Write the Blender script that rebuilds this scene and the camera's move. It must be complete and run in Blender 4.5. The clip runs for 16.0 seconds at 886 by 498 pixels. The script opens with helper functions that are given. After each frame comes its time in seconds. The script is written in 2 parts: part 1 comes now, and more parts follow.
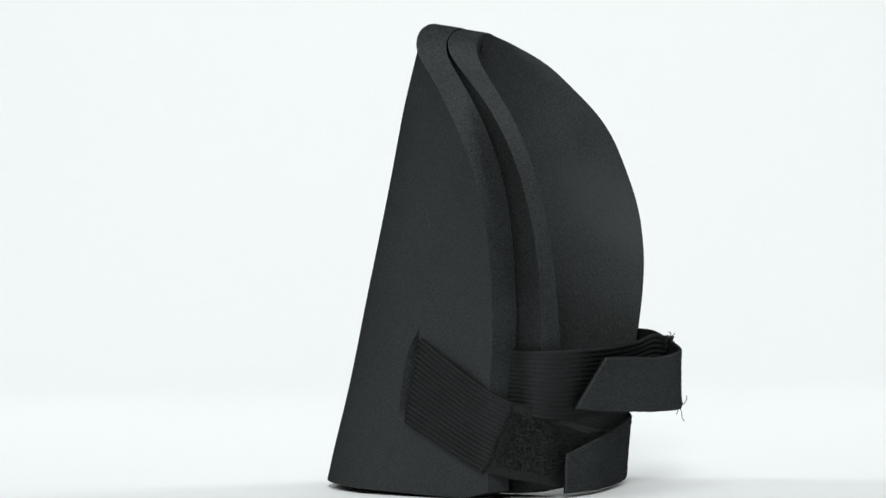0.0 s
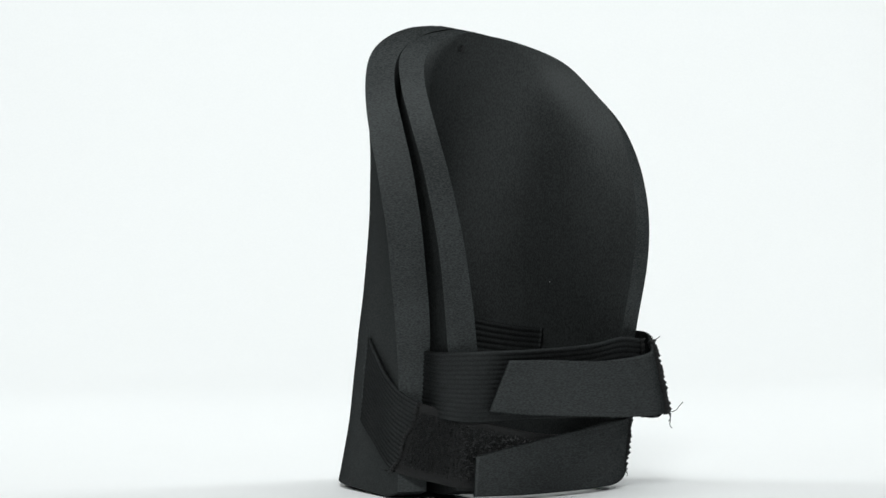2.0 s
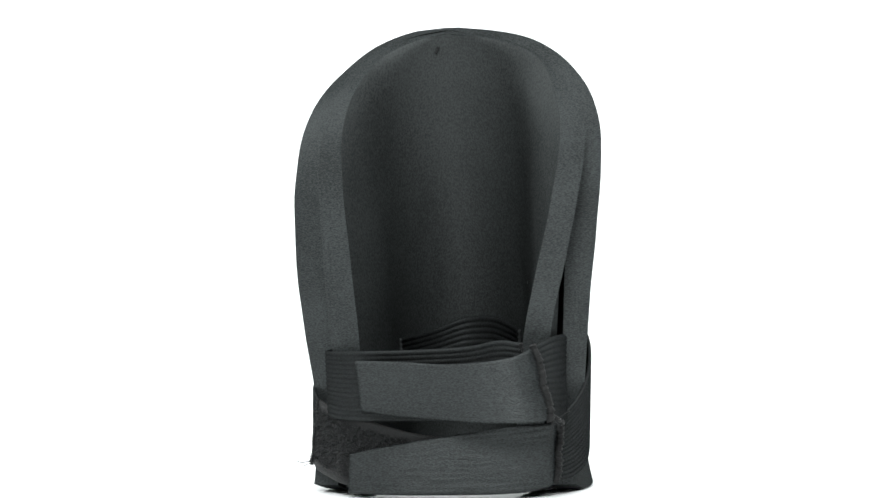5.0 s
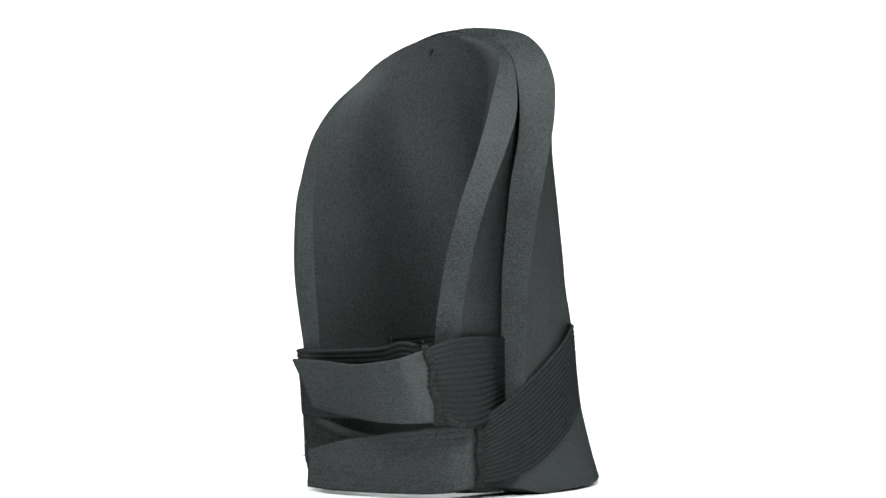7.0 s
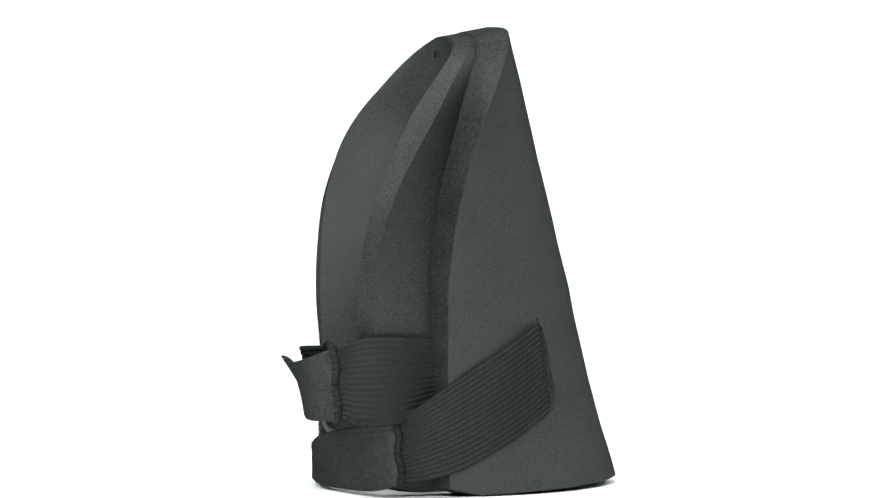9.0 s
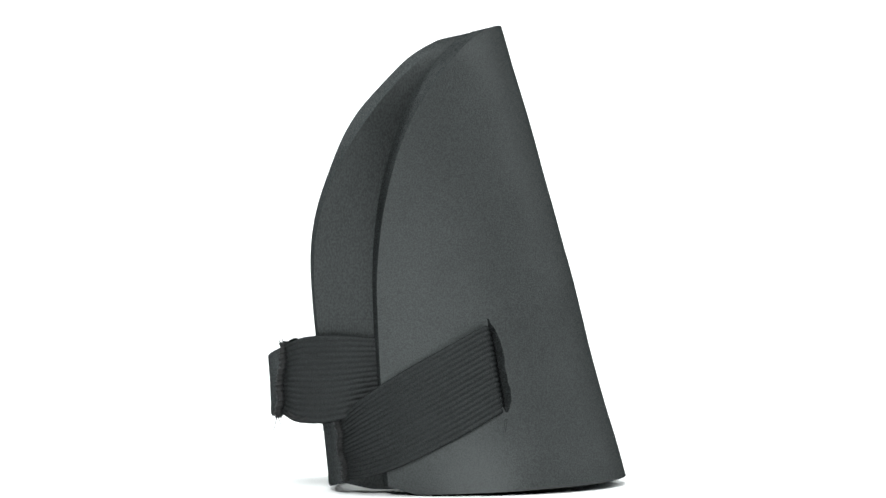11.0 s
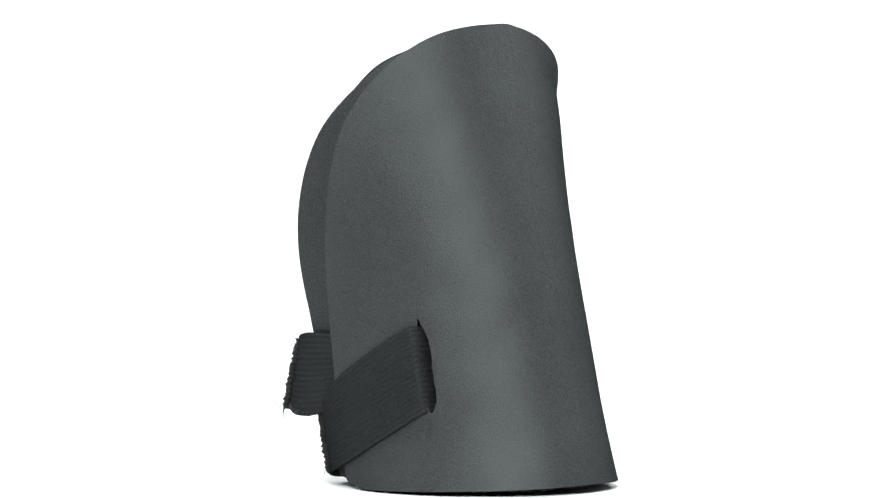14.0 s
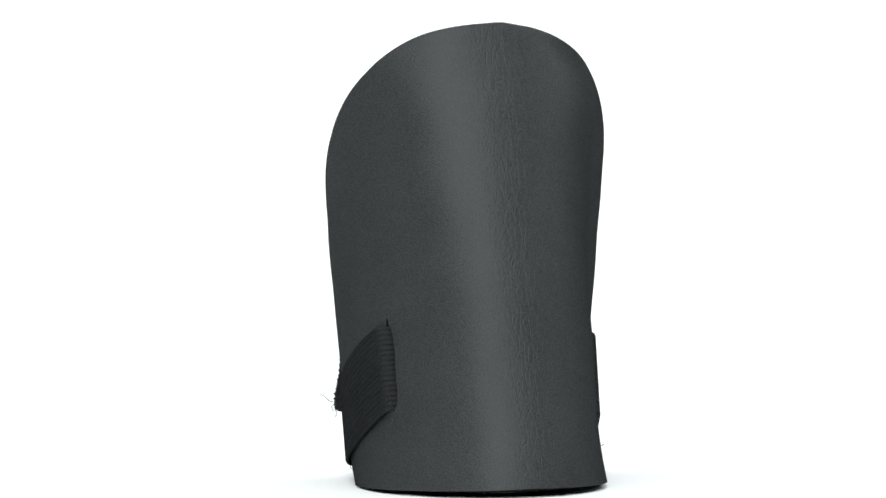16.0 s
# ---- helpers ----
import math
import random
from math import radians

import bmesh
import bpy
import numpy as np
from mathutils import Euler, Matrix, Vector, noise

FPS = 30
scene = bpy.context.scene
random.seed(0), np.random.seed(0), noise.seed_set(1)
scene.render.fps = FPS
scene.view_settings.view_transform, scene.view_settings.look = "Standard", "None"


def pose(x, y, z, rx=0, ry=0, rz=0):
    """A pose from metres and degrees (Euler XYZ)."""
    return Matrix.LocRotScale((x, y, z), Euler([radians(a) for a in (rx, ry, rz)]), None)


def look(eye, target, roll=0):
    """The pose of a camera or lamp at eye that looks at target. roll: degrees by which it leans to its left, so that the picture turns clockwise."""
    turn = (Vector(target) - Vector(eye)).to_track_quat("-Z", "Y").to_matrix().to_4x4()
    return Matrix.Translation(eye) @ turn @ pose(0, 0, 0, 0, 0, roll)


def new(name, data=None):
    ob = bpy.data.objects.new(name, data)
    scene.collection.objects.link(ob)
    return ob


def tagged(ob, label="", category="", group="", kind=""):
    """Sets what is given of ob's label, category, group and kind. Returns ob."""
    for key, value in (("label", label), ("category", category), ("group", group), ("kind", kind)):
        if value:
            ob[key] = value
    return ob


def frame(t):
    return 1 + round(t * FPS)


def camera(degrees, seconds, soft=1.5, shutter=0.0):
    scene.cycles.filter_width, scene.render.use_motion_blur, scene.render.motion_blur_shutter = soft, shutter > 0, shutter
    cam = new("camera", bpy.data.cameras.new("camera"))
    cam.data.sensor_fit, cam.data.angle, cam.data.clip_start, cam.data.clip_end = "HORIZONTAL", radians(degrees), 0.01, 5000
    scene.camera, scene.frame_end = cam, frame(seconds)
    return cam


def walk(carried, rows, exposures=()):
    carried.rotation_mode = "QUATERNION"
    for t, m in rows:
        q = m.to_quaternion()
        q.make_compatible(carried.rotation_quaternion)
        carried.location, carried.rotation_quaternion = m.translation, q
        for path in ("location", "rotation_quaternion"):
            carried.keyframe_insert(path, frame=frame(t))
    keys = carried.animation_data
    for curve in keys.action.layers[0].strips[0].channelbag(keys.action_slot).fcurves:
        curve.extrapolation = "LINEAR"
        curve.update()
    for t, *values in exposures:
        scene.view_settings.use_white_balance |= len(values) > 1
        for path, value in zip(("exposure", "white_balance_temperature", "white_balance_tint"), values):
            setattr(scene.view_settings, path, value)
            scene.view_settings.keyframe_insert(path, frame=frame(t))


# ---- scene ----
import collections
cam = camera(20, 16.0, soft=1.5)
EYE = pose(-0.0197, -1.64513, 0.14836, 90 + 0.231, 0.7, 0)
walk(cam, [(0.0, EYE), (16.0, EYE)], exposures=[(0.0, -0.87), (1.5, -0.86), (2.5, -0.83), (3.0, -0.79), (3.5, -0.56), (4.0, -0.1), (4.2, 0.0), (6.5, 0.18), (9.0, 0.18), (12.5, 0.16), (14.5, 0.22), (15.5, 0.03), (16.0, -0.36)])

# ---- light: white sweep in an added dark room, broad overhead softbox, two added fills ----
world = bpy.data.worlds.new("studio_air")
scene.world = world
world.use_nodes = True
world.node_tree.nodes["Background"].inputs[0].default_value = (0.93, 0.98, 1.0, 1)
world.node_tree.nodes["Background"].inputs[1].default_value = 0.05


def softbox(name, eye, target, w, h, watts, colour=(0.962, 1.0, 0.998)):
    data = bpy.data.lights.new(name, "AREA")
    data.shape, data.size, data.size_y, data.energy, data.color = "RECTANGLE", w, h, watts, colour
    lamp = new(name, data)
    lamp.matrix_world = look(eye, target)
    return lamp


softbox("overhead_softbox", (0.0, -0.2, 2.4), (0.0, 0.05, 0.0), 1.8, 1.4, 45)
softbox("front_softbox", (-0.12, -2.3, 1.45), (0.0, 0.0, 0.2), 0.6, 0.6, 60)
# unseen fills at both sides, added to brighten the paper behind the guard
softbox("paper_fill", (-1.8, 0.6, 1.6), (0.2, 2.4, 0.5), 0.8, 1.2, 55)
softbox("paper_fill", (1.8, 0.6, 1.6), (-0.2, 2.4, 0.5), 0.8, 1.2, 55)


# ---- materials ----
def material(name, base, rough, spec=0.5, grain=900.0, bump=0.15, depth=0.0004, blotch=0.25, specks=0.0, sheen=0.0, wrinkle=0.0, gloss=0.0, share=0.86, streak=(1.0, 1.0, 1.0)):
    """A surface with grain and blotches at two scales, fine relief and, where asked for, sparse lint."""
    m = bpy.data.materials.new(name)
    m.use_nodes = True
    nt = m.node_tree
    n, ln = nt.nodes, nt.links
    b = n["Principled BSDF"]
    co = n.new("ShaderNodeTexCoord")
    fine = n.new("ShaderNodeTexNoise")
    fine.inputs["Scale"].default_value, fine.inputs["Detail"].default_value = grain, 3.0
    big = n.new("ShaderNodeTexNoise")
    big.inputs["Scale"].default_value, big.inputs["Detail"].default_value = 22.0, 4.0
    ln.new(co.outputs["Object"], big.inputs["Vector"])
    drawn = n.new("ShaderNodeMapping")
    drawn.inputs["Scale"].default_value = streak
    ln.new(co.outputs["Object"], drawn.inputs["Vector"])
    ln.new(drawn.outputs["Vector"], fine.inputs["Vector"])
    mixf = n.new("ShaderNodeMath")
    mixf.operation = "MULTIPLY_ADD"
    ln.new(big.outputs["Fac"], mixf.inputs[0])
    mixf.inputs[1].default_value = 1.0 - share
    scl = n.new("ShaderNodeMath")
    scl.operation = "MULTIPLY"
    ln.new(fine.outputs["Fac"], scl.inputs[0])
    scl.inputs[1].default_value = share
    ln.new(scl.outputs[0], mixf.inputs[2])
    ramp = n.new("ShaderNodeValToRGB")
    ramp.color_ramp.elements[0].position, ramp.color_ramp.elements[1].position = 0.4, 0.6
    ramp.color_ramp.elements[0].color = (*[c * (1 - blotch) for c in base], 1)
    ramp.color_ramp.elements[1].color = (*[c * (1 + blotch) for c in base], 1)
    ln.new(mixf.outputs[0], ramp.inputs[0])
    colour = ramp.outputs[0]
    if specks:
        vor = n.new("ShaderNodeTexVoronoi")
        vor.inputs["Scale"].default_value = 55.0
        ln.new(co.outputs["Object"], vor.inputs["Vector"])
        dot = n.new("ShaderNodeMath")
        dot.operation = "LESS_THAN"
        ln.new(vor.outputs["Distance"], dot.inputs[0])
        dot.inputs[1].default_value = 0.022
        some = n.new("ShaderNodeSeparateColor")
        ln.new(vor.outputs["Color"], some.inputs[0])
        few = n.new("ShaderNodeMath")
        few.operation = "LESS_THAN"
        ln.new(some.outputs[0], few.inputs[0])
        few.inputs[1].default_value = specks
        both = n.new("ShaderNodeMath")
        both.operation = "MULTIPLY"
        ln.new(dot.outputs[0], both.inputs[0])
        ln.new(few.outputs[0], both.inputs[1])
        mx = n.new("ShaderNodeMix")
        mx.data_type = "RGBA"
        ln.new(both.outputs[0], mx.inputs["Factor"])
        ln.new(colour, mx.inputs["A"])
        mx.inputs["B"].default_value = (0.3, 0.3, 0.29, 1)
        colour = mx.outputs["Result"]
    ln.new(colour, b.inputs["Base Color"])
    rr = n.new("ShaderNodeMapRange")
    ln.new(mixf.outputs[0], rr.inputs["Value"])
    rr.inputs["From Min"].default_value, rr.inputs["From Max"].default_value = 0.3, 0.7
    rr.inputs["To Min"].default_value, rr.inputs["To Max"].default_value = rough - 0.1, rough + 0.1
    ln.new(rr.outputs[0], b.inputs["Roughness"])
    bp = n.new("ShaderNodeBump")
    bp.inputs["Strength"].default_value, bp.inputs["Distance"].default_value = bump, depth
    ln.new(fine.outputs["Fac"], bp.inputs["Height"])
    ln.new(bp.outputs["Normal"], b.inputs["Normal"])
    if wrinkle:
        # short upright cracks in the skin, drawn out along the height
        mp = n.new("ShaderNodeMapping")
        mp.inputs["Scale"].default_value = (1.0, 1.0, 0.2)
        ln.new(co.outputs["Object"], mp.inputs["Vector"])
        wr = n.new("ShaderNodeTexVoronoi")
        wr.feature = "DISTANCE_TO_EDGE"
        wr.inputs["Scale"].default_value = 300.0
        ln.new(mp.outputs["Vector"], wr.inputs["Vector"])
        cut = n.new("ShaderNodeMapRange")
        ln.new(wr.outputs["Distance"], cut.inputs["Value"])
        cut.inputs["From Max"].default_value = 0.12
        b2 = n.new("ShaderNodeBump")
        b2.inputs["Distance"].default_value = 0.0003
        ax = n.new("ShaderNodeSeparateXYZ")
        ln.new(co.outputs["Object"], ax.inputs[0])
        off = n.new("ShaderNodeMath")
        off.operation = "ADD"
        ln.new(ax.outputs["X"], off.inputs[0])
        off.inputs[1].default_value = 0.008
        dist = n.new("ShaderNodeMath")
        dist.operation = "ABSOLUTE"
        ln.new(off.outputs[0], dist.inputs[0])
        near = n.new("ShaderNodeMapRange")
        ln.new(dist.outputs[0], near.inputs["Value"])
        near.inputs["From Min"].default_value, near.inputs["From Max"].default_value = 0.004, 0.03
        near.inputs["To Min"].default_value, near.inputs["To Max"].default_value = wrinkle * 1.8, 0.0
        ln.new(near.outputs[0], b2.inputs["Strength"])
        ln.new(cut.outputs[0], b2.inputs["Height"])
        ln.new(bp.outputs["Normal"], b2.inputs["Normal"])
        ln.new(b2.outputs["Normal"], b.inputs["Normal"])
    b.inputs["Specular IOR Level"].default_value = spec
    if gloss:
        # rough foam: a matt body under a weak, broad gloss that does not rise at grazing angles
        b.inputs["Specular IOR Level"].default_value = 0.0
        gb = n.new("ShaderNodeBsdfGlossy")
        gb.inputs["Color"].default_value = (0.95, 1.0, 1.0, 1)
        ln.new(rr.outputs[0], gb.inputs["Roughness"])
        ln.new(b.inputs["Normal"].links[0].from_socket, gb.inputs["Normal"])
        ms = n.new("ShaderNodeMixShader")
        lw = n.new("ShaderNodeLayerWeight")
        gl = n.new("ShaderNodeMapRange")
        ln.new(lw.outputs["Facing"], gl.inputs["Value"])
        gl.inputs["From Min"].default_value, gl.inputs["From Max"].default_value = 0.2, 0.9
        gl.inputs["To Min"].default_value, gl.inputs["To Max"].default_value = gloss, gloss * 0.35
        ln.new(gl.outputs[0], ms.inputs[0])
        ln.new(b.outputs[0], ms.inputs[1])
        ln.new(gb.outputs[0], ms.inputs[2])
        ln.new(ms.outputs[0], n["Material Output"].inputs["Surface"])
    b.inputs["Sheen Weight"].default_value = sheen
    return m


PAPER = material("white_paper", (0.86, 0.87, 0.87), 0.8, 0.1, 300, 0.03, 0.0002, 0.008)
FOAM = material("black_foam_skin", (0.0155, 0.0171, 0.0172), 0.55, grain=1150, bump=0.5, depth=0.0006, blotch=0.5, specks=0.16, wrinkle=0.3, gloss=0.042, share=0.9)
# base raised above the outer skin's to stand in for fill light inside
LIT_INNER_FOAM = material("black_foam_lit_lining", (0.0192, 0.0210, 0.0211), 0.58, grain=1150, bump=0.3, depth=0.0005, blotch=0.4, specks=0.14, gloss=0.026, share=0.85, streak=(1.0, 1.0, 0.6))
# coarser cut foam; its lighter tone also holds the front light on the rims
LIT_CUT_FOAM = material("black_foam_lit_cut_edge", (0.0212, 0.0236, 0.0240), 0.55, grain=700, bump=0.5, depth=0.0005, blotch=0.6, specks=0.1, gloss=0.026, share=0.75, streak=(1.0, 1.0, 2.6))
ADDED_WALL = material("dark_added_wall", (0.07, 0.07, 0.072), 0.8, 0.2, 60, 0.1, 0.001, 0.1)
ELASTIC = material("black_ribbed_elastic", (0.0080, 0.0087, 0.0090), 0.58, grain=1600, bump=0.6, depth=0.0005, blotch=0.8, gloss=0.020)
LOOP = material("black_loop_tape", (0.0122, 0.0138, 0.0143), 0.46, grain=1250, bump=0.9, depth=0.0006, blotch=0.8, specks=0.16, gloss=0.036, streak=(0.5, 0.5, 1.4))
HOOK = material("black_hook_tape", (0.0065, 0.0068, 0.007), 0.6, 0.35, 1800, 1.0, 0.0008, 0.4, 0.0)
HOOK_PLASTIC = material("black_hook_plastic", (0.0125, 0.0136, 0.0142), 0.5, 0.3, 1800, 0.2, 0.0002, 0.5)
THREAD = material("black_thread", (0.0085, 0.0088, 0.009), 0.7, 0.3, 3000, 0.5, 0.0003, 0.4)


# ---- builders ----
LEAN_U, LEAN_V = 0.0090, 0.0062


def part(name, bm, mat, parent, label="", smooth=True, bevel=0.0):
    """Links a bmesh as one mesh object under a thing or a part."""
    me = bpy.data.meshes.new(name)
    bmesh.ops.recalc_face_normals(bm, faces=bm.faces)
    if parent is not None:
        # the guard leans a little to one corner of its foot
        for v in bm.verts:
            v.co.x += LEAN_U * v.co.z
            v.co.y += LEAN_V * v.co.z
    if smooth:
        for fc in bm.faces:
            fc.smooth = True
    bm.to_mesh(me)
    bm.free()
    me.materials.append(mat)
    ob = new(name, me)
    if parent is not None:
        ob.parent = parent
    if bevel:
        bv = ob.modifiers.new("worn_edges", "BEVEL")
        bv.width, bv.segments, bv.limit_method, bv.angle_limit, bv.harden_normals = bevel, 3, "ANGLE", radians(40), True
    if label:
        tagged(ob, label)
    return ob


def smooth(at, xs, ys):
    """A smooth curve through table values."""
    xs, ys = np.array(xs, float), np.array(ys, float)
    h, d = np.diff(xs), np.diff(ys) / np.diff(xs)
    m = np.concatenate([[d[0]], (d[:-1] * h[1:] + d[1:] * h[:-1]) / (h[1:] + h[:-1]), [d[-1]]])
    i = np.clip(np.searchsorted(xs, at) - 1, 0, len(xs) - 2)
    k = np.clip((at - xs[i]) / h[i], 0, 1)
    return (ys[i] * (1 + 2 * k) * (1 - k) ** 2 + ys[i + 1] * k * k * (3 - 2 * k)
            + h[i] * (m[i] * k * (1 - k) ** 2 - m[i + 1] * k * k * (1 - k)))


def spline(points, count):
    """Catmull-Rom through the points, at count places even along it."""
    p = np.array(points, float)
    p = np.vstack([2 * p[0] - p[1], p, 2 * p[-1] - p[-2]])
    k = np.linspace(0, 1, 12, endpoint=False)
    base = 0.5 * np.array([-k + 2 * k ** 2 - k ** 3, 2 - 5 * k ** 2 + 3 * k ** 3, k + 4 * k ** 2 - 3 * k ** 3, -k ** 2 + k ** 3]).T
    win = np.stack([p[:-3], p[1:-2], p[2:-1], p[3:]], axis=1)
    out = np.vstack([np.einsum("ka,nad->nkd", base, win).reshape(-1, p.shape[1]), p[-2]])
    far = np.concatenate([[0], np.cumsum(np.linalg.norm(np.diff(out[:, :3], axis=0), axis=1))])
    at = np.linspace(0, far[-1], count)
    return np.array([np.interp(at, far, out[:, j]) for j in range(out.shape[1])]).T


# The guard's plan in millimetres: across u, depth v (the opening faces -v), height z.
SPINE_Z = [0.0, 11.0, 59.0, 96.0, 133.0, 170.0, 207.0, 244.0, 281.0, 303.0]
SPINE_V = [98.9, 96.7, 82.7, 73.9, 65.2, 55.3, 45.1, 34.7, 23.7, 17.7]
SPINE_U = [-4.0, -4.8, -7.2, -8.2, -8.6, -10.2, -12.5, -15.8, -16.0, -16.4]
OVAL_A = [81.9, 79.3, 80.0, 82.1, 82.7, 86.0, 89.8, 91.6, 99.7, 105.8]
OVAL_B = [109.0, 111.2, 115.2, 115.0, 116.4, 114.6, 107.3, 90.7, 97.0, 104.4]
# rims: height, left (u, v), right (u, v)
RIM_A = [(0.0, -101.0, -42.9, 66.6, -52.4),
         (30.0, -98.9, -41.9, 69.4, -53.6),
         (60.0, -98.9, -43.4, 71.8, -56.2),
         (100.0, -106.2, -49.4, 74.4, -57.5),
         (135.0, -110.4, -50.2, 77.6, -58.3),
         (170.0, -113.1, -48.3, 80.2, -55.2),
         (204.0, -112.6, -39.8, 83.5, -47.2),
         (240.0, -107.6, -23.1, 81.4, -33.3),
         (262.0, -95.6, -7.7, 72.5, -19.2),
         (281.0, -77.0, 9.6, 55.7, -5.0),
         (290.0, -65.1, 11.8, 42.6, 2.3),
         (296.0, -50.9, 14.5, 28.8, 11.3),
         (299.2, -39.3, 13.5, 9.7, 14.7),
         (301.5, -19.5, 17.0, -12.2, 15.9)]
RIM_B = [(0.0, -84.7, -50.9, 50.3, -57.0),
         (60.0, -85.5, -52.9, 55.5, -60.1),
         (100.0, -86.2, -58.6, 58.9, -61.7),
         (135.0, -89.3, -58.8, 60.1, -62.5),
         (170.0, -92.3, -57.7, 62.1, -60.5),
         (204.0, -94.0, -51.7, 62.9, -54.0),
         (240.0, -91.9, -36.7, 61.1, -41.9),
         (262.0, -84.1, -21.7, 51.3, -30.8),
         (281.0, -65.7, -6.4, 36.7, -17.1),
         (289.0, -53.3, -4.3, 22.2, -10.5),
         (294.0, -40.4, -3.1, 6.0, -5.4),
         (296.5, -28.5, -2.5, -7.9, -2.5),
         (298.0, -19.0, -1.5, -15.0, -1.5)]
RIM_C = [(2.0, -76.9, -70.9, 43.9, -81.9),
         (60.0, -80.8, -72.3, 49.3, -92.4),
         (98.0, -86.3, -74.0, 51.5, -96.9),
         (134.0, -90.2, -74.9, 58.8, -100.2),
         (170.0, -93.1, -71.2, 66.7, -96.7),
         (206.0, -95.2, -62.4, 72.7, -82.8),
         (242.0, -92.5, -43.9, 71.6, -60.1),
         (262.0, -82.7, -26.0, 58.6, -44.5),
         (281.0, -66.3, -7.9, 40.8, -25.4),
         (289.0, -53.4, -5.0, 24.2, -16.4),
         (294.0, -39.6, -3.6, 7.4, -6.7),
         (296.0, -26.7, -2.6, -6.6, -4.2),
         (297.5, -19.0, -2.0, -15.0, -2.0)]
RIM_D = [(2.0, -63.1, -80.8, 28.9, -88.0),
         (60.0, -65.1, -80.9, 31.9, -97.0),
         (99.0, -67.5, -79.9, 35.7, -100.8),
         (134.0, -71.9, -79.4, 42.5, -103.4),
         (170.0, -75.9, -75.6, 50.2, -101.7),
         (205.0, -80.0, -68.2, 56.5, -89.7),
         (240.0, -79.6, -53.0, 58.1, -73.0),
         (262.0, -72.0, -36.7, 50.7, -53.6),
         (280.0, -57.5, -24.0, 39.6, -36.5),
         (287.0, -44.6, -20.3, 23.2, -26.2),
         (291.0, -32.5, -19.1, 10.4, -21.7),
         (293.0, -24.0, -18.9, -6.0, -19.7),
         (294.0, -18.0, -19.5, -15.0, -19.5)]


def even_curve(points, count):
    """A natural cubic curve through the points, at count places even along it."""
    p = np.array(points, float)
    t = np.concatenate([[0], np.cumsum(np.sqrt(np.linalg.norm(np.diff(p, axis=0), axis=1) + 1e-6) ** 1.6)])
    n, h = len(p), np.diff(t)
    m, r = np.zeros((n, n)), np.zeros((n, 2))
    m[0, 0] = m[-1, -1] = 1.0
    for i in range(1, n - 1):
        m[i, i - 1:i + 2] = h[i - 1], 2 * (h[i - 1] + h[i]), h[i]
        r[i] = 6 * ((p[i + 1] - p[i]) / h[i] - (p[i] - p[i - 1]) / h[i - 1])
    c = np.linalg.solve(m, r)
    x = np.linspace(0, t[-1], 240)
    i = np.clip(np.searchsorted(t, x) - 1, 0, n - 2)
    a, d = ((t[i + 1] - x) / h[i])[:, None], ((x - t[i]) / h[i])[:, None]
    out = a * p[i] + d * p[i + 1] + ((a ** 3 - a) * c[i] + (d ** 3 - d) * c[i + 1]) * (h[i] ** 2)[:, None] / 6
    far = np.concatenate([[0], np.cumsum(np.linalg.norm(np.diff(out, axis=0), axis=1))])
    at = np.linspace(0, far[-1], count)
    out = np.array([np.interp(at, far, out[:, j]) for j in range(2)]).T
    for _ in range(int(40 * (count / 181) ** 2) + 1):
        out[1:-1] += 0.5 * (0.5 * (out[:-2] + out[2:]) - out[1:-1])
    return out


def section(z, rim, inset, count):
    """One level of a shell's face, from its left rim round the back to its right rim."""
    hs = [r[0] for r in rim]
    lu, lv, ru, rv = [float(smooth(z, hs, [r[k] for r in rim])) for k in (1, 2, 3, 4)]
    u0, v0 = float(smooth(z, SPINE_Z, SPINE_U)), float(smooth(z, SPINE_Z, SPINE_V)) - inset * 1.02
    a, b = float(smooth(z, SPINE_Z, OVAL_A)) - inset * 0.95, float(smooth(z, SPINE_Z, OVAL_B)) - inset * 0.9
    line = [(u0, v0)]
    for side, (eu, ev) in ((-1, (lu, lv)), (1, (ru, rv))):
        drop = max(v0 - ev, 0.5)
        most = math.acos(max(-0.2, 1 - 0.62 * drop / b))
        # in the narrow top the arms draw in with the rim
        span, reach = a * math.sin(most), abs(eu - u0)
        q = 1.0 / (1.0 + math.exp(-8.0 * (reach / (span + 0.01) - 1.05)))
        q = q + (1 - q) * reach / (span * 1.2 + 0.01)
        q = 1 + (q - 1) * min(1.0, max(0.0, (z - 235) / 40))
        arm = [(u0 + side * a * math.sin(most * k) * q, v0 - b * (1 - math.cos(most * k))) for k in (0.3, 0.65, 1.0)]
        arm.append((eu, ev))
        line = line + arm if side > 0 else arm[::-1] + line
    return even_curve(line, count)


def levels(top, bottom, rows=74):
    """Heights from the bottom to the top, closer together where the top rounds off."""
    k = np.linspace(0, 1, rows)
    return bottom + (top - bottom) * (1 - (1 - k) ** 1.7)


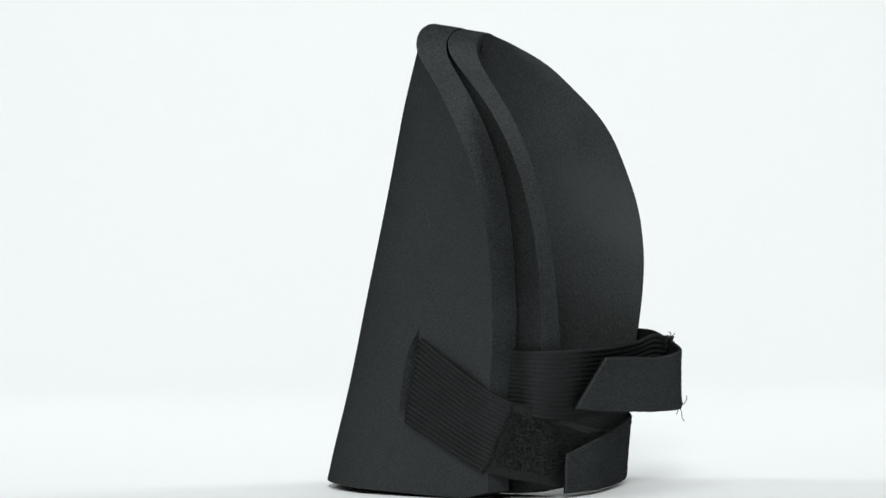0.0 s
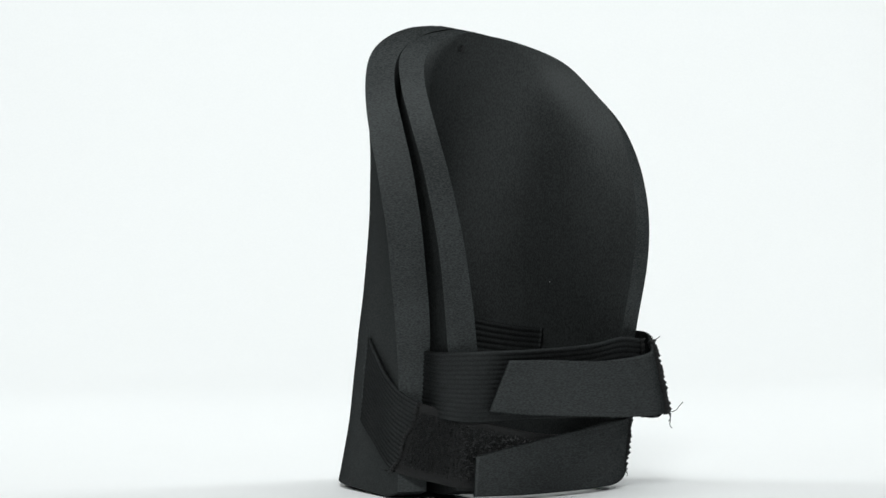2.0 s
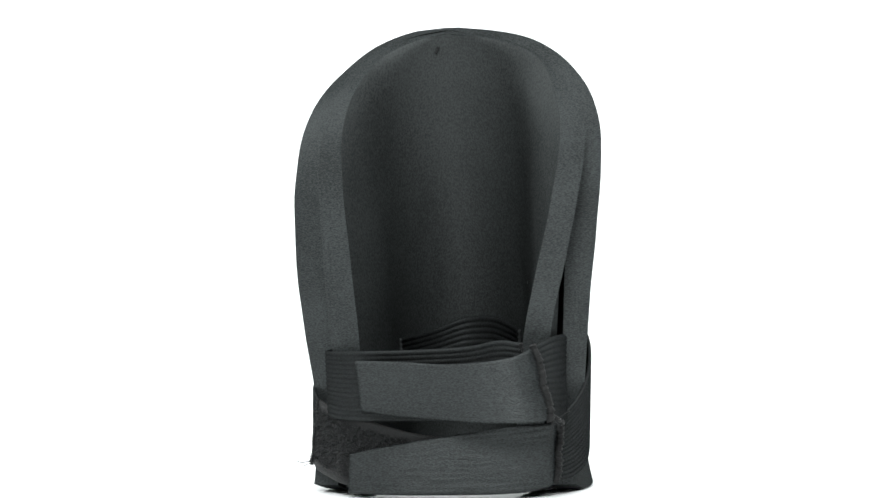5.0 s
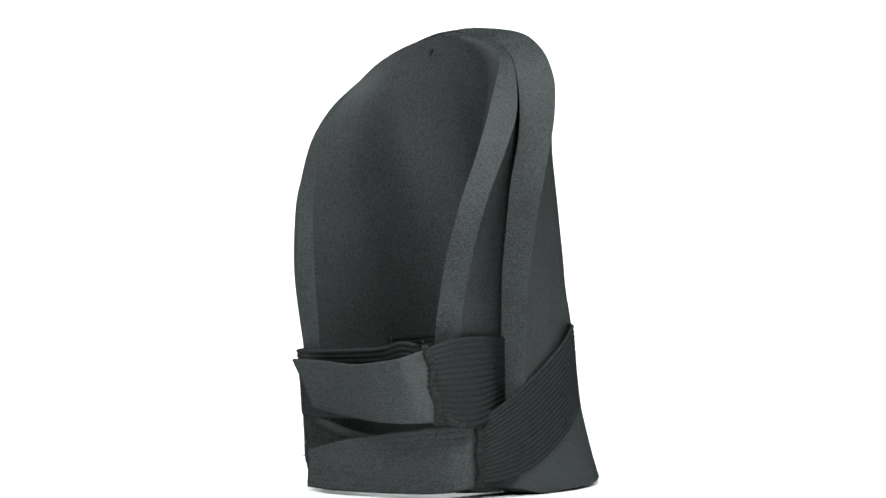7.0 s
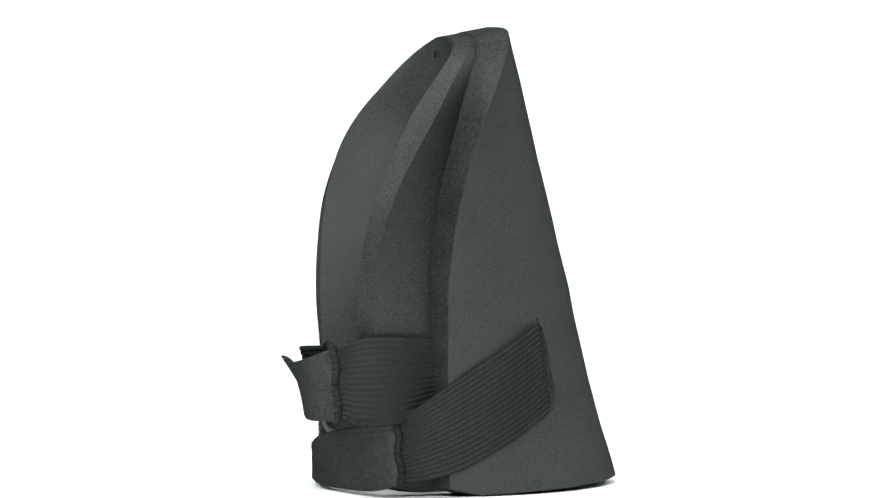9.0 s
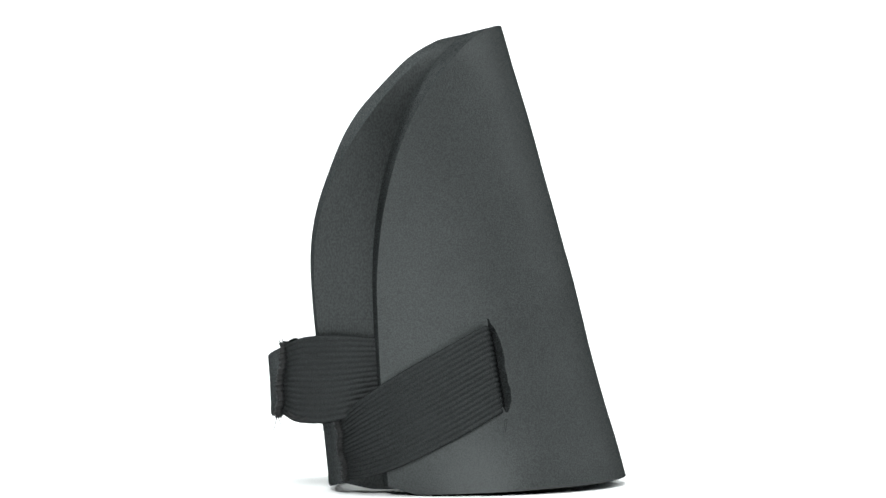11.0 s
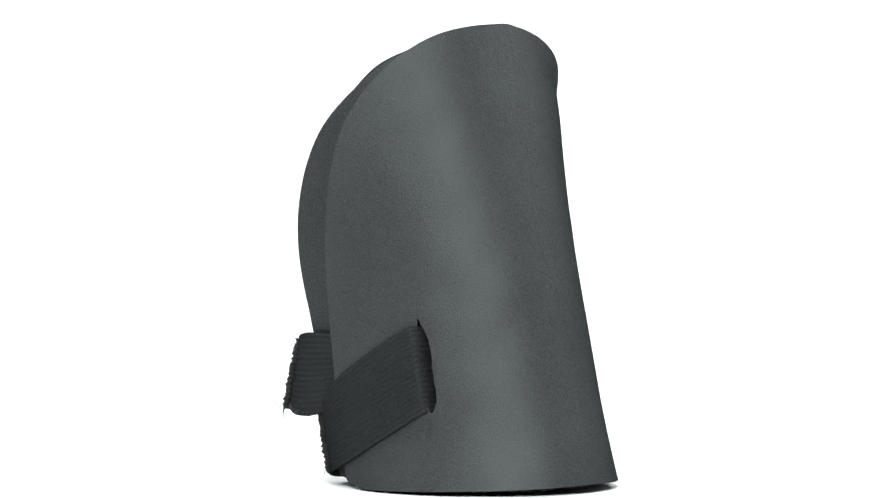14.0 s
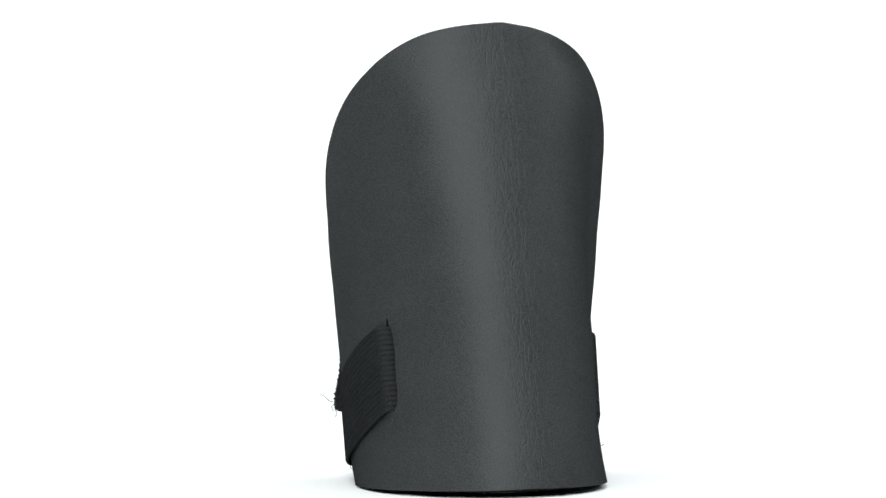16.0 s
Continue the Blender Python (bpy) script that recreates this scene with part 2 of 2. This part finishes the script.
def shell(name, rim_out, rim_in, inset, thick, label, mat, slots):
    """A bent foam sheet: two faces, cut rims and, where it has them, slots cut right through."""
    count = 181
    za, zb = levels(rim_out[-1][0], rim_out[0][0]), levels(rim_in[-1][0], rim_in[0][0])
    bm = bmesh.new()
    faces, cuts = [], []
    for zs, rim, ins in ((za, rim_out, inset), (zb, rim_in, inset + thick)):
        rows = []
        grid = np.array([section(z, rim, ins, count) for z in zs])
        for _ in range(14):
            grid[1:-5] += 0.5 * (0.5 * (grid[:-6] + grid[2:-4]) - grid[1:-5])
        for z, sec in zip(zs, grid):
            if ins == inset:
                cuts.append(sec)
            row = []
            for j, (u, v) in enumerate(sec):
                # the foot is cut square to the leaning sheet, so its outer edge lifts at the back
                s = abs(2 * j / (count - 1) - 1)
                lift = max(0.0, 1 - z / 90.0) * (1 - s) * (5.5 if ins < 1 else 2.0 if ins < 25 else 0.5)
                curl = max(0.0, 1 - z / 14.0) ** 2 * max(0.0, s - 0.9) / 0.1 * 5.0
                w = noise.noise(Vector((u, v, z)) * 0.035) * 0.7
                row.append(bm.verts.new(((u + w) / 1000, (v + w * 0.5) / 1000, (z + lift + curl + 0.3) / 1000)))
            rows.append(row)
        faces.append(rows)
    a, b = faces
    nr = len(za)
    holes = set()
    for lo, hi, at_lo, at_hi, back in slots:
        for i in range(nr - 1):
            if lo <= za[i] < hi:
                v = at_lo + (at_hi - at_lo) * (za[i] - lo) / (hi - lo)
                half = slice(0, count // 2) if back > 0 else slice(count // 2, count)
                j = (half.start or 0) + int(np.argmin(abs(cuts[i][half, 1] - v)))
                wide = 4 if lo + 4 < za[i] < hi - 12 else 2 if za[i] < hi - 8 else 1
                holes |= {(i, q) for q in (range(j, j + wide) if back > 0 else range(j - wide, j))}
    # the slots' stepped outlines are drawn into smooth cuts
    ring = collections.defaultdict(set)
    for i, j in holes:
        for di, dj, p, q in ((0, -1, (i, j), (i + 1, j)), (0, 1, (i, j + 1), (i + 1, j + 1)), (-1, 0, (i, j), (i, j + 1)), (1, 0, (i + 1, j), (i + 1, j + 1))):
            if (i + di, j + dj) not in holes:
                ring[p].add(q)
                ring[q].add(p)
    for g in (a, b):
        for _ in range(5):
            eased = {p: sum((g[i][j].co for i, j in qs), Vector()) / len(qs) for p, qs in ring.items()}
            for (i, j), c in eased.items():
                g[i][j].co = g[i][j].co.lerp(c, 0.5)
        for i, j in ring:
            g[i][j].co.y += noise.noise(g[i][j].co * 420.0) * 0.0010
    for i in range(nr - 1):
        for j in range(count - 1):
            if (i, j) in holes:
                for di, dj, q in ((0, -1, ((i, j), (i + 1, j))), (0, 1, ((i, j + 1), (i + 1, j + 1))), (-1, 0, ((i, j), (i, j + 1))), (1, 0, ((i + 1, j), (i + 1, j + 1)))):
                    if (i + di, j + dj) not in holes:
                        (p, r), (s, t) = q
                        bm.faces.new((a[p][r], a[s][t], b[s][t], b[p][r])).material_index = 1
                continue
            for g in (a, b):
                bm.faces.new((g[i][j], g[i][j + 1], g[i + 1][j + 1], g[i + 1][j]))
    for i in range(nr - 1):
        for j in (0, count - 1):
            bm.faces.new((a[i][j], a[i + 1][j], b[i + 1][j], b[i][j])).material_index = 1
    for i in (0, nr - 1):
        for j in range(count - 1):
            bm.faces.new((a[i][j], a[i][j + 1], b[i][j + 1], b[i][j])).material_index = 1
    ob = part(name, bm, mat, guard, label, bevel=0.0018)
    ob.data.materials.append(LIT_CUT_FOAM)
    return ob


def ribbon(name, stations, mat, parent, label, ribs=0, thick=1.5, count=60, wave=0.0, seed=0, face=1):
    """A band through stations of (upper edge, lower edge) in millimetres, with lengthwise ribs."""
    count = count * 2 if ribs else count
    path = spline([(*t, *b) for t, b in stations], count)
    across = ribs * 6 if ribs else 42
    top, low = path[:, :3], path[:, 3:]
    mid = (top + low) / 2
    along = np.gradient(mid, axis=0)
    down = low - top
    nrm = np.cross(along, down)
    nrm *= face / np.linalg.norm(nrm, axis=1)[:, None]
    bm = bmesh.new()
    front, back = [], []
    for i in range(count):
        fr, bk = [], []
        for j in range(across + 1):
            k = j / across
            c = top[i] + down[i] * k
            h = (0.9 * abs(math.sin(math.pi * ribs * k)) ** 0.8 * (1.0 if (i + int(ribs * k)) % 2 else 0.72) if ribs else 0.3 * abs(math.sin(42 * k)) if min(k, 1 - k) < 0.15 else 0.0) + wave * noise.noise(Vector((i * 0.13, j * 0.5, seed)))
            edge = 0.35 if j in (0, across) else 1.0
            f = c + nrm[i] * (thick * 0.5 + h) * edge
            g = c - nrm[i] * thick * 0.5 * edge
            fr.append(bm.verts.new(f / 1000))
            bk.append(bm.verts.new(g / 1000))
        front.append(fr)
        back.append(bk)
    for i in range(count - 1):
        for j in range(across):
            bm.faces.new((front[i][j], front[i][j + 1], front[i + 1][j + 1], front[i + 1][j]))
            bm.faces.new((back[i][j], back[i + 1][j], back[i + 1][j + 1], back[i][j + 1]))
        for j in (0, across):
            bm.faces.new((front[i][j], front[i + 1][j], back[i + 1][j], back[i][j]))
    for i in (0, count - 1):
        for j in range(across):
            bm.faces.new((front[i][j], front[i][j + 1], back[i][j + 1], back[i][j]))
    return part(name, bm, mat, parent, label)


def tube(bm, pts, r, sides=6):
    """A thin round strand through points in millimetres."""
    p = np.array(pts, float)
    rings = []
    for i in range(len(p)):
        d = p[min(i + 1, len(p) - 1)] - p[max(i - 1, 0)]
        d /= np.linalg.norm(d) + 1e-9
        x = np.cross(d, (0.3, 0.5, 0.8))
        x /= np.linalg.norm(x) + 1e-9
        y = np.cross(d, x)
        rings.append([bm.verts.new((p[i] + r * (x * math.cos(q) + y * math.sin(q))) / 1000) for q in np.linspace(0, 2 * math.pi, sides, endpoint=False)])
    for i in range(len(p) - 1):
        for k in range(sides):
            bm.faces.new((rings[i][k], rings[i][(k + 1) % sides], rings[i + 1][(k + 1) % sides], rings[i + 1][k]))
    for ring in (rings[0], rings[-1]):
        bm.faces.new(ring)


def seam(name, top, low, out, parent, label, r=1.5, turns=13, bulge=0.0):
    """A thick overlocked edge: a cord with stitches wound round it."""
    top, low, out = np.array(top, float), np.array(low, float), np.array(out, float)
    bm = bmesh.new()
    n = 48
    core, wind = [], []
    axis = (low - top) / np.linalg.norm(low - top)
    side = np.cross(axis, out)
    for i in range(n + 1):
        k = i / n
        c = top + (low - top) * k + out * (0.7 * math.sin(k * 21) * math.sin(k * 47 + 2) + bulge * math.sin(math.pi * k)) + side * 0.9 * math.sin(k * 13 + 1)
        core.append(c)
    tube(bm, core, r, 8)
    for i in range(n * 3 + 1):
        k = i / (n * 3)
        c = np.array([np.interp(k * n, range(n + 1), [q[d] for q in core]) for d in range(3)])
        g = k * turns * 2 * math.pi
        wind.append(c + (out * math.cos(g) + side * math.sin(g)) * (r + 0.25))
    tube(bm, wind, 0.55, 5)
    return part(name, bm, THREAD, parent, label)


# ---- setting: one white paper sweep, floor to wall, closed by an unseen added dark room ----
def sweep():
    prof = [(-3.2, 0.0), (-1.0, 0.0), (0.6, 0.0), (1.3, 0.0)]
    prof += [(1.3 + 1.2 * math.sin(q), 1.2 - 1.2 * math.cos(q)) for q in np.linspace(0, math.pi / 2, 25)[1:]]
    prof += [(2.5, 3.0)]
    bm = bmesh.new()
    rows = [[bm.verts.new((x, y, z)) for x in (-2.6, 2.6)] for y, z in prof]
    for r, s in zip(rows, rows[1:]):
        bm.faces.new((r[0], r[1], s[1], s[0]))
    ob = part("backdrop", bm, PAPER, None, "seamless white paper sweep under and behind the guard")
    md = ob.modifiers.new("thickness", "SOLIDIFY")
    md.thickness, md.offset = 0.004, -1
    for fc in ob.data.polygons:
        if fc.normal.z + fc.normal.y * -1 < 0:
            fc.flip()
    return tagged(ob, category="backdrop", kind="structure")


def slab(name, lo, hi, label, category):
    bm = bmesh.new()
    bmesh.ops.create_cube(bm, size=1.0)
    for v in bm.verts:
        v.co = [lo[k] + (v.co[k] + 0.5) * (hi[k] - lo[k]) for k in range(3)]
    ob = part(name, bm, ADDED_WALL, None, label, smooth=False)
    return tagged(ob, category=category, kind="structure")


sweep()
# unseen walls and ceiling, kept dark so little light bounces onto the guard's sides
slab("added_wall_west", (-2.72, -3.3, -0.02), (-2.62, 2.6, 3.0), "unseen dark wall added beside the paper sweep to cut side bounce", "wall")
slab("added_wall_east", (2.62, -3.3, -0.02), (2.72, 2.6, 3.0), "unseen dark wall added beside the paper sweep to cut side bounce", "wall")
slab("added_wall_south", (-2.62, -3.32, -0.02), (2.62, -3.22, 3.0), "unseen dark wall added behind the camera to cut bounce", "wall")
slab("ceiling", (-2.72, -3.32, 3.0), (2.72, 2.6, 3.1), "unseen dark ceiling added over the sweep to cut bounce", "ceiling")

# ---- the guard ----
guard = tagged(new("leg_guard"), "black foam leg guard with elastic straps on white paper", "leg guard")
outer = shell("outer_shell", RIM_A, RIM_B, 0.0, 19.0, "smooth black foam outer shell with a cut strap slot on each side", FOAM,
              [(42, 105, 20, 7.5, 1), (46.5, 111, 20, 8.7, -1)])
inner = shell("inner_shell", RIM_C, RIM_D, 19.6, 18.5, "matt black foam inner shell nested in the outer one", LIT_INNER_FOAM, [])

# lower strap, left half: elastic from the slot to the seam, then hook tape across the opening
low_left = ribbon("lower_elastic_strap", [((-63, 10, 99), (-61, 22, 46)), ((-78.5, 7.2, 99), (-77, 19, 46)), ((-84.5, 3, 97.5), (-82, 14.5, 44)), ((-92, -14, 86.5), (-90, -7, 33.5)), ((-98.5, -31, 76), (-97, -24, 25.5)),
                  ((-100, -46, 67), (-101, -34, 21)), ((-95.5, -58.5, 60), (-102.3, -41, 17.5))], ELASTIC, guard, "black ribbed elastic strap slanting down from a slot", ribs=17, face=-1)
hook = ribbon("hook_tape", [((-95.5, -57, 60.5), (-101.5, -39, 18)), ((-90.5, -65, 58), (-96.5, -52, 14.5)), ((-82, -73, 54.5), (-86, -66, 10.5)), ((-72, -78, 51), (-73, -77, 7)), ((-29, -90.5, 40), (-29, -89.5, 2.5)),
              ((24, -91, 36), (24, -90, 3))], HOOK, low_left, "black hook tape sewn to the elastic", thick=2.2, face=-1)
low_right = ribbon("lower_elastic_strap", [((50, 12, 105), (49, 21.5, 51)), ((65.2, 9.5, 106), (64.2, 19, 51)), ((69.8, 4.5, 104), (68.4, 14, 48.5)), ((74.2, -16, 93), (73, -10, 35)), ((74.2, -45, 77), (72.6, -43, 19)),
                   ((69, -66.5, 63), (65, -65, 11.5)), ((57, -84, 49), (54.5, -79, 9.5))], ELASTIC, guard, "black ribbed elastic strap slanting down from a slot", ribs=17)
loop_low = ribbon("loop_tape", [((57, -83, 48.5), (54, -78.5, 10)), ((50, -90, 46), (49, -86, 6)), ((25, -97, 44), (25, -93, 3)), ((-35, -95, 35.5), (-35, -94, 2.5)), ((-73, -84.5, 27.5), (-74, -83.5, 3))],
                  LOOP, low_right, "plain black loop tape closing over the hook tape", thick=1.8, wave=0.3, seed=3)

# upper strap: elastic from between the shells on both sides, with a loop tape flap folded back
up_left = ribbon("upper_elastic_strap", [((-87, -36, 92), (-85, -36, 52)), ((-88, -56, 92), (-87, -56, 52)), ((-88.5, -72, 91.5), (-86.5, -72, 50)), ((-74, -91.5, 92), (-73, -80, 48)),
                 ((-42, -104, 92.5), (-38, -88, 48)), ((0, -110, 94.5), (4, -97, 48)), ((21, -115.5, 98.5), (23, -107, 48.5)), ((35, -119, 97), (36, -113, 50))], ELASTIC, guard,
                 "black ribbed elastic strap across the opening", ribs=15, face=-1)
up_right = ribbon("upper_elastic_strap", [((64, -40, 100), (61, -40, 54)), ((60, -60, 99.5), (59, -60, 53)), ((59, -86, 101), (61, -90, 46)), ((53, -106, 100), (58, -110, 46)), ((43, -119, 95), (52, -121, 51))],
                  ELASTIC, guard, "black ribbed elastic strap emerging between the shells", ribs=15)
flap = ribbon("loop_flap", [((43, -120, 94.5), (54, -122, 50)), ((31, -131, 89), (36, -129, 49)), ((12, -131, 86), (14, -126, 49)), ((-10, -125, 84.5), (-8, -117, 50)), ((-40, -116, 86), (-38, -101, 51.5)), ((-67, -109, 86.5), (-65.5, -88, 54.5))],
              LOOP, up_right, "grey-black loop tape flap with a loose end", thick=1.8, wave=0.35, seed=8)

# elastic lying inside against the back of the inner shell
def inner_band():
    st = []
    sec = section(95, RIM_D, 38.1, 121)
    low = section(50, RIM_D, 38.1, 121)
    left = int(np.argmin(abs(sec[:60, 1] + 30)))
    right = 60 + int(np.argmin(abs(sec[60:, 1] + 31)))
    for j in np.linspace(left, right, 9).astype(int):
        (u, v), (lu, lv) = sec[j], low[j]
        nu, nv = (u + 12), (v + 40)
        g = math.hypot(nu, nv)
        off = 6.0
        z = 97 + 14 * math.exp(-((u - 4) / 34.0) ** 2)
        st.append(((u - nu / g * off, v - nv / g * off, z), (lu - nu / g * off, lv - nv / g * off, 52)))
    return ribbon("inner_elastic_band", st, ELASTIC, guard, "black ribbed elastic lying inside the inner shell", ribs=15, face=-1)


inner_band()

# ---- sewn edges, hooks, loose threads and marks ----
seam("sewn_edge", (43, -120.5, 96), (54, -123, 49), (0.75, -0.66, 0.0), up_right, "thick overlocked stitching", 2.3, 14, 0.6)
seam("sewn_edge", (57.5, -85, 50), (55, -80, 8.5), (0.8, -0.6, 0.0), low_right, "thick overlocked stitching", 2.3, 12, 0.8)
seam("sewn_edge", (36, -120, 97), (37, -114, 51), (0.5, -0.85, 0.0), up_left, "thick overlocked stitching", 1.2, 13)
seam("sewn_edge", (-95.8, -59, 60), (-103, -40.5, 17.5), (-0.8, -0.6, 0.0), low_left, "dense sewn border of the hook tape", 0.9, 22)


def strands(name, lines, r, mat, parent, label):
    for pts in lines:
        bm = bmesh.new()
        tube(bm, spline(pts, 14), r, 5)
        part(name, bm, mat, parent, label)


strands("loose_thread", [[(54, -124, 50), (58, -126, 51), (61, -127, 54), (65, -126, 56)], [(54, -124, 50), (54.5, -125, 46), (53, -126, 42), (54, -127, 40)], [(56, -123, 49), (58, -122, 47), (57, -121, 44)]],
        0.28, THREAD, up_right, "frayed black thread end")
strands("loose_thread", [[(44, -121, 95), (46, -123, 97), (48, -123, 98)], [(43, -121, 96), (42, -122, 98), (40, -121, 99)]], 0.28, THREAD, up_right, "frayed black thread end")
strands("loose_thread", [[(-102, -40, 19), (-106, -41, 19.5), (-109, -42, 19), (-112, -43, 20)], [(-102, -40, 19), (-105, -42, 18), (-108, -42, 17)]], 0.28, THREAD, low_left, "frayed black thread end")
strands("loose_thread", [[(57, -80, 12), (59, -81, 9), (58, -82, 7)], [(57, -84, 49), (59, -86, 46), (58.5, -87, 43)]], 0.25, THREAD, low_right, "frayed black thread end")


def hooks():
    """The field of tiny plastic hooks on the hook tape, in rows."""
    rnd = random.Random(4)
    path = spline(
        [(-95.5, -57, 60.5, -101.5, -39, 18), (-90.5, -65, 58, -96.5, -52, 14.5), (-82, -73, 54.5, -86, -66, 10.5), (-72, -78, 51, -73, -77, 7), (-29, -90.5, 40, -29, -89.5, 2.5), (24, -91, 36, 24, -90, 3)], 90)
    verts, faces = [], []
    for i in range(3, 62):
        top, low = path[i, :3], path[i, 3:]
        along = path[i + 1, :3] - path[i - 1, :3]
        along /= np.linalg.norm(along)
        out = -np.cross(along, low - top)
        out /= np.linalg.norm(out)
        for j in range(26):
            k = 0.13 + 0.74 * (j + rnd.uniform(-0.12, 0.12)) / 25
            c = top + (low - top) * k + along * rnd.uniform(-0.25, 0.25) + out * 1.0
            tip = c + out * rnd.uniform(1.1, 1.9) + along * rnd.uniform(-0.8, 0.8) + np.array([0, 0, rnd.uniform(-0.6, 0.6)])
            hook_end = tip + along * rnd.choice((-0.8, 0.8)) - out * 0.5
            down = np.array([0, 0, 0.45])
            n0 = len(verts)
            for p in (c, tip, hook_end):
                verts.extend([tuple((p + along * 0.32) / 1000), tuple((p - along * 0.32) / 1000), tuple((p + down) / 1000)])
            for s in (0, 3):
                for q in range(3):
                    a, d = n0 + s + q, n0 + s + (q + 1) % 3
                    faces.append((a, d, d + 3, a + 3))
    me = bpy.data.meshes.new("hook_pile")
    me.from_pydata([(x + LEAN_U * z, y + LEAN_V * z, z) for x, y, z in verts], [], faces)
    me.materials.append(HOOK_PLASTIC)
    ob = new("hook_pile", me)
    ob.parent = hook
    return tagged(ob, "field of tiny black plastic hooks", kind="stuff")


hooks()


def on_face(z, v, right, off):
    """A point on the outer shell's face at a depth v, off millimetres out from it."""
    sec = section(z, RIM_A, 0.0, 181)
    j = 90 + int(np.argmin(abs(sec[90:, 1] - v))) if right else int(np.argmin(abs(sec[:90, 1] - v)))
    d = sec[min(j + 1, 180)] - sec[max(j - 1, 0)]
    nrm = np.array([-d[1], d[0]]) / np.linalg.norm(d)
    u, w = sec[j] + nrm * off
    return (u, w, z + 0.3)


strands("crease", [[on_face(z, v, True, 0.3) for z, v in ((47, 22), (36, 20.5), (27, 21), (18, 25))]], 0.8, FOAM, outer, "shallow raised crease below a slot")
strands("knot", [[(55, -117, 52), (58.5, -112, 49), (56.5, -106, 50.5), (59.5, -101, 47.5), (57, -96, 49.5), (59, -90, 47)], [(54, -112, 48.5), (60, -107, 47), (58, -102, 50), (60, -96, 46.5), (58, -89, 49)]],
        1.5, THREAD, up_right, "matted lump of thread between two sewn edges")
# a dark strand laid on the foam stands in for a small dent's shade
strands("nick_shade", [[(-24.5, -17.3, 282), (-23, -17.5, 284), (-22.5, -17.6, 286)]], 0.9, THREAD, inner, "dark strand for the shade in a small dent near the top")


def motions():
    # the turning of the table, second by second
    turns = [70.11, 55.18, 40.24, 25.33, 10.46, -4.35, -19.11, -33.84, -48.54, -63.35, -78.22, -92.88, -107.04, -120.51, -133.49, -146.26, -159.14]
    rows = [(float(k), pose(0, 0, 0, 0, 0, a)) for k, a in enumerate(turns)]
    walk(guard, rows)


motions()
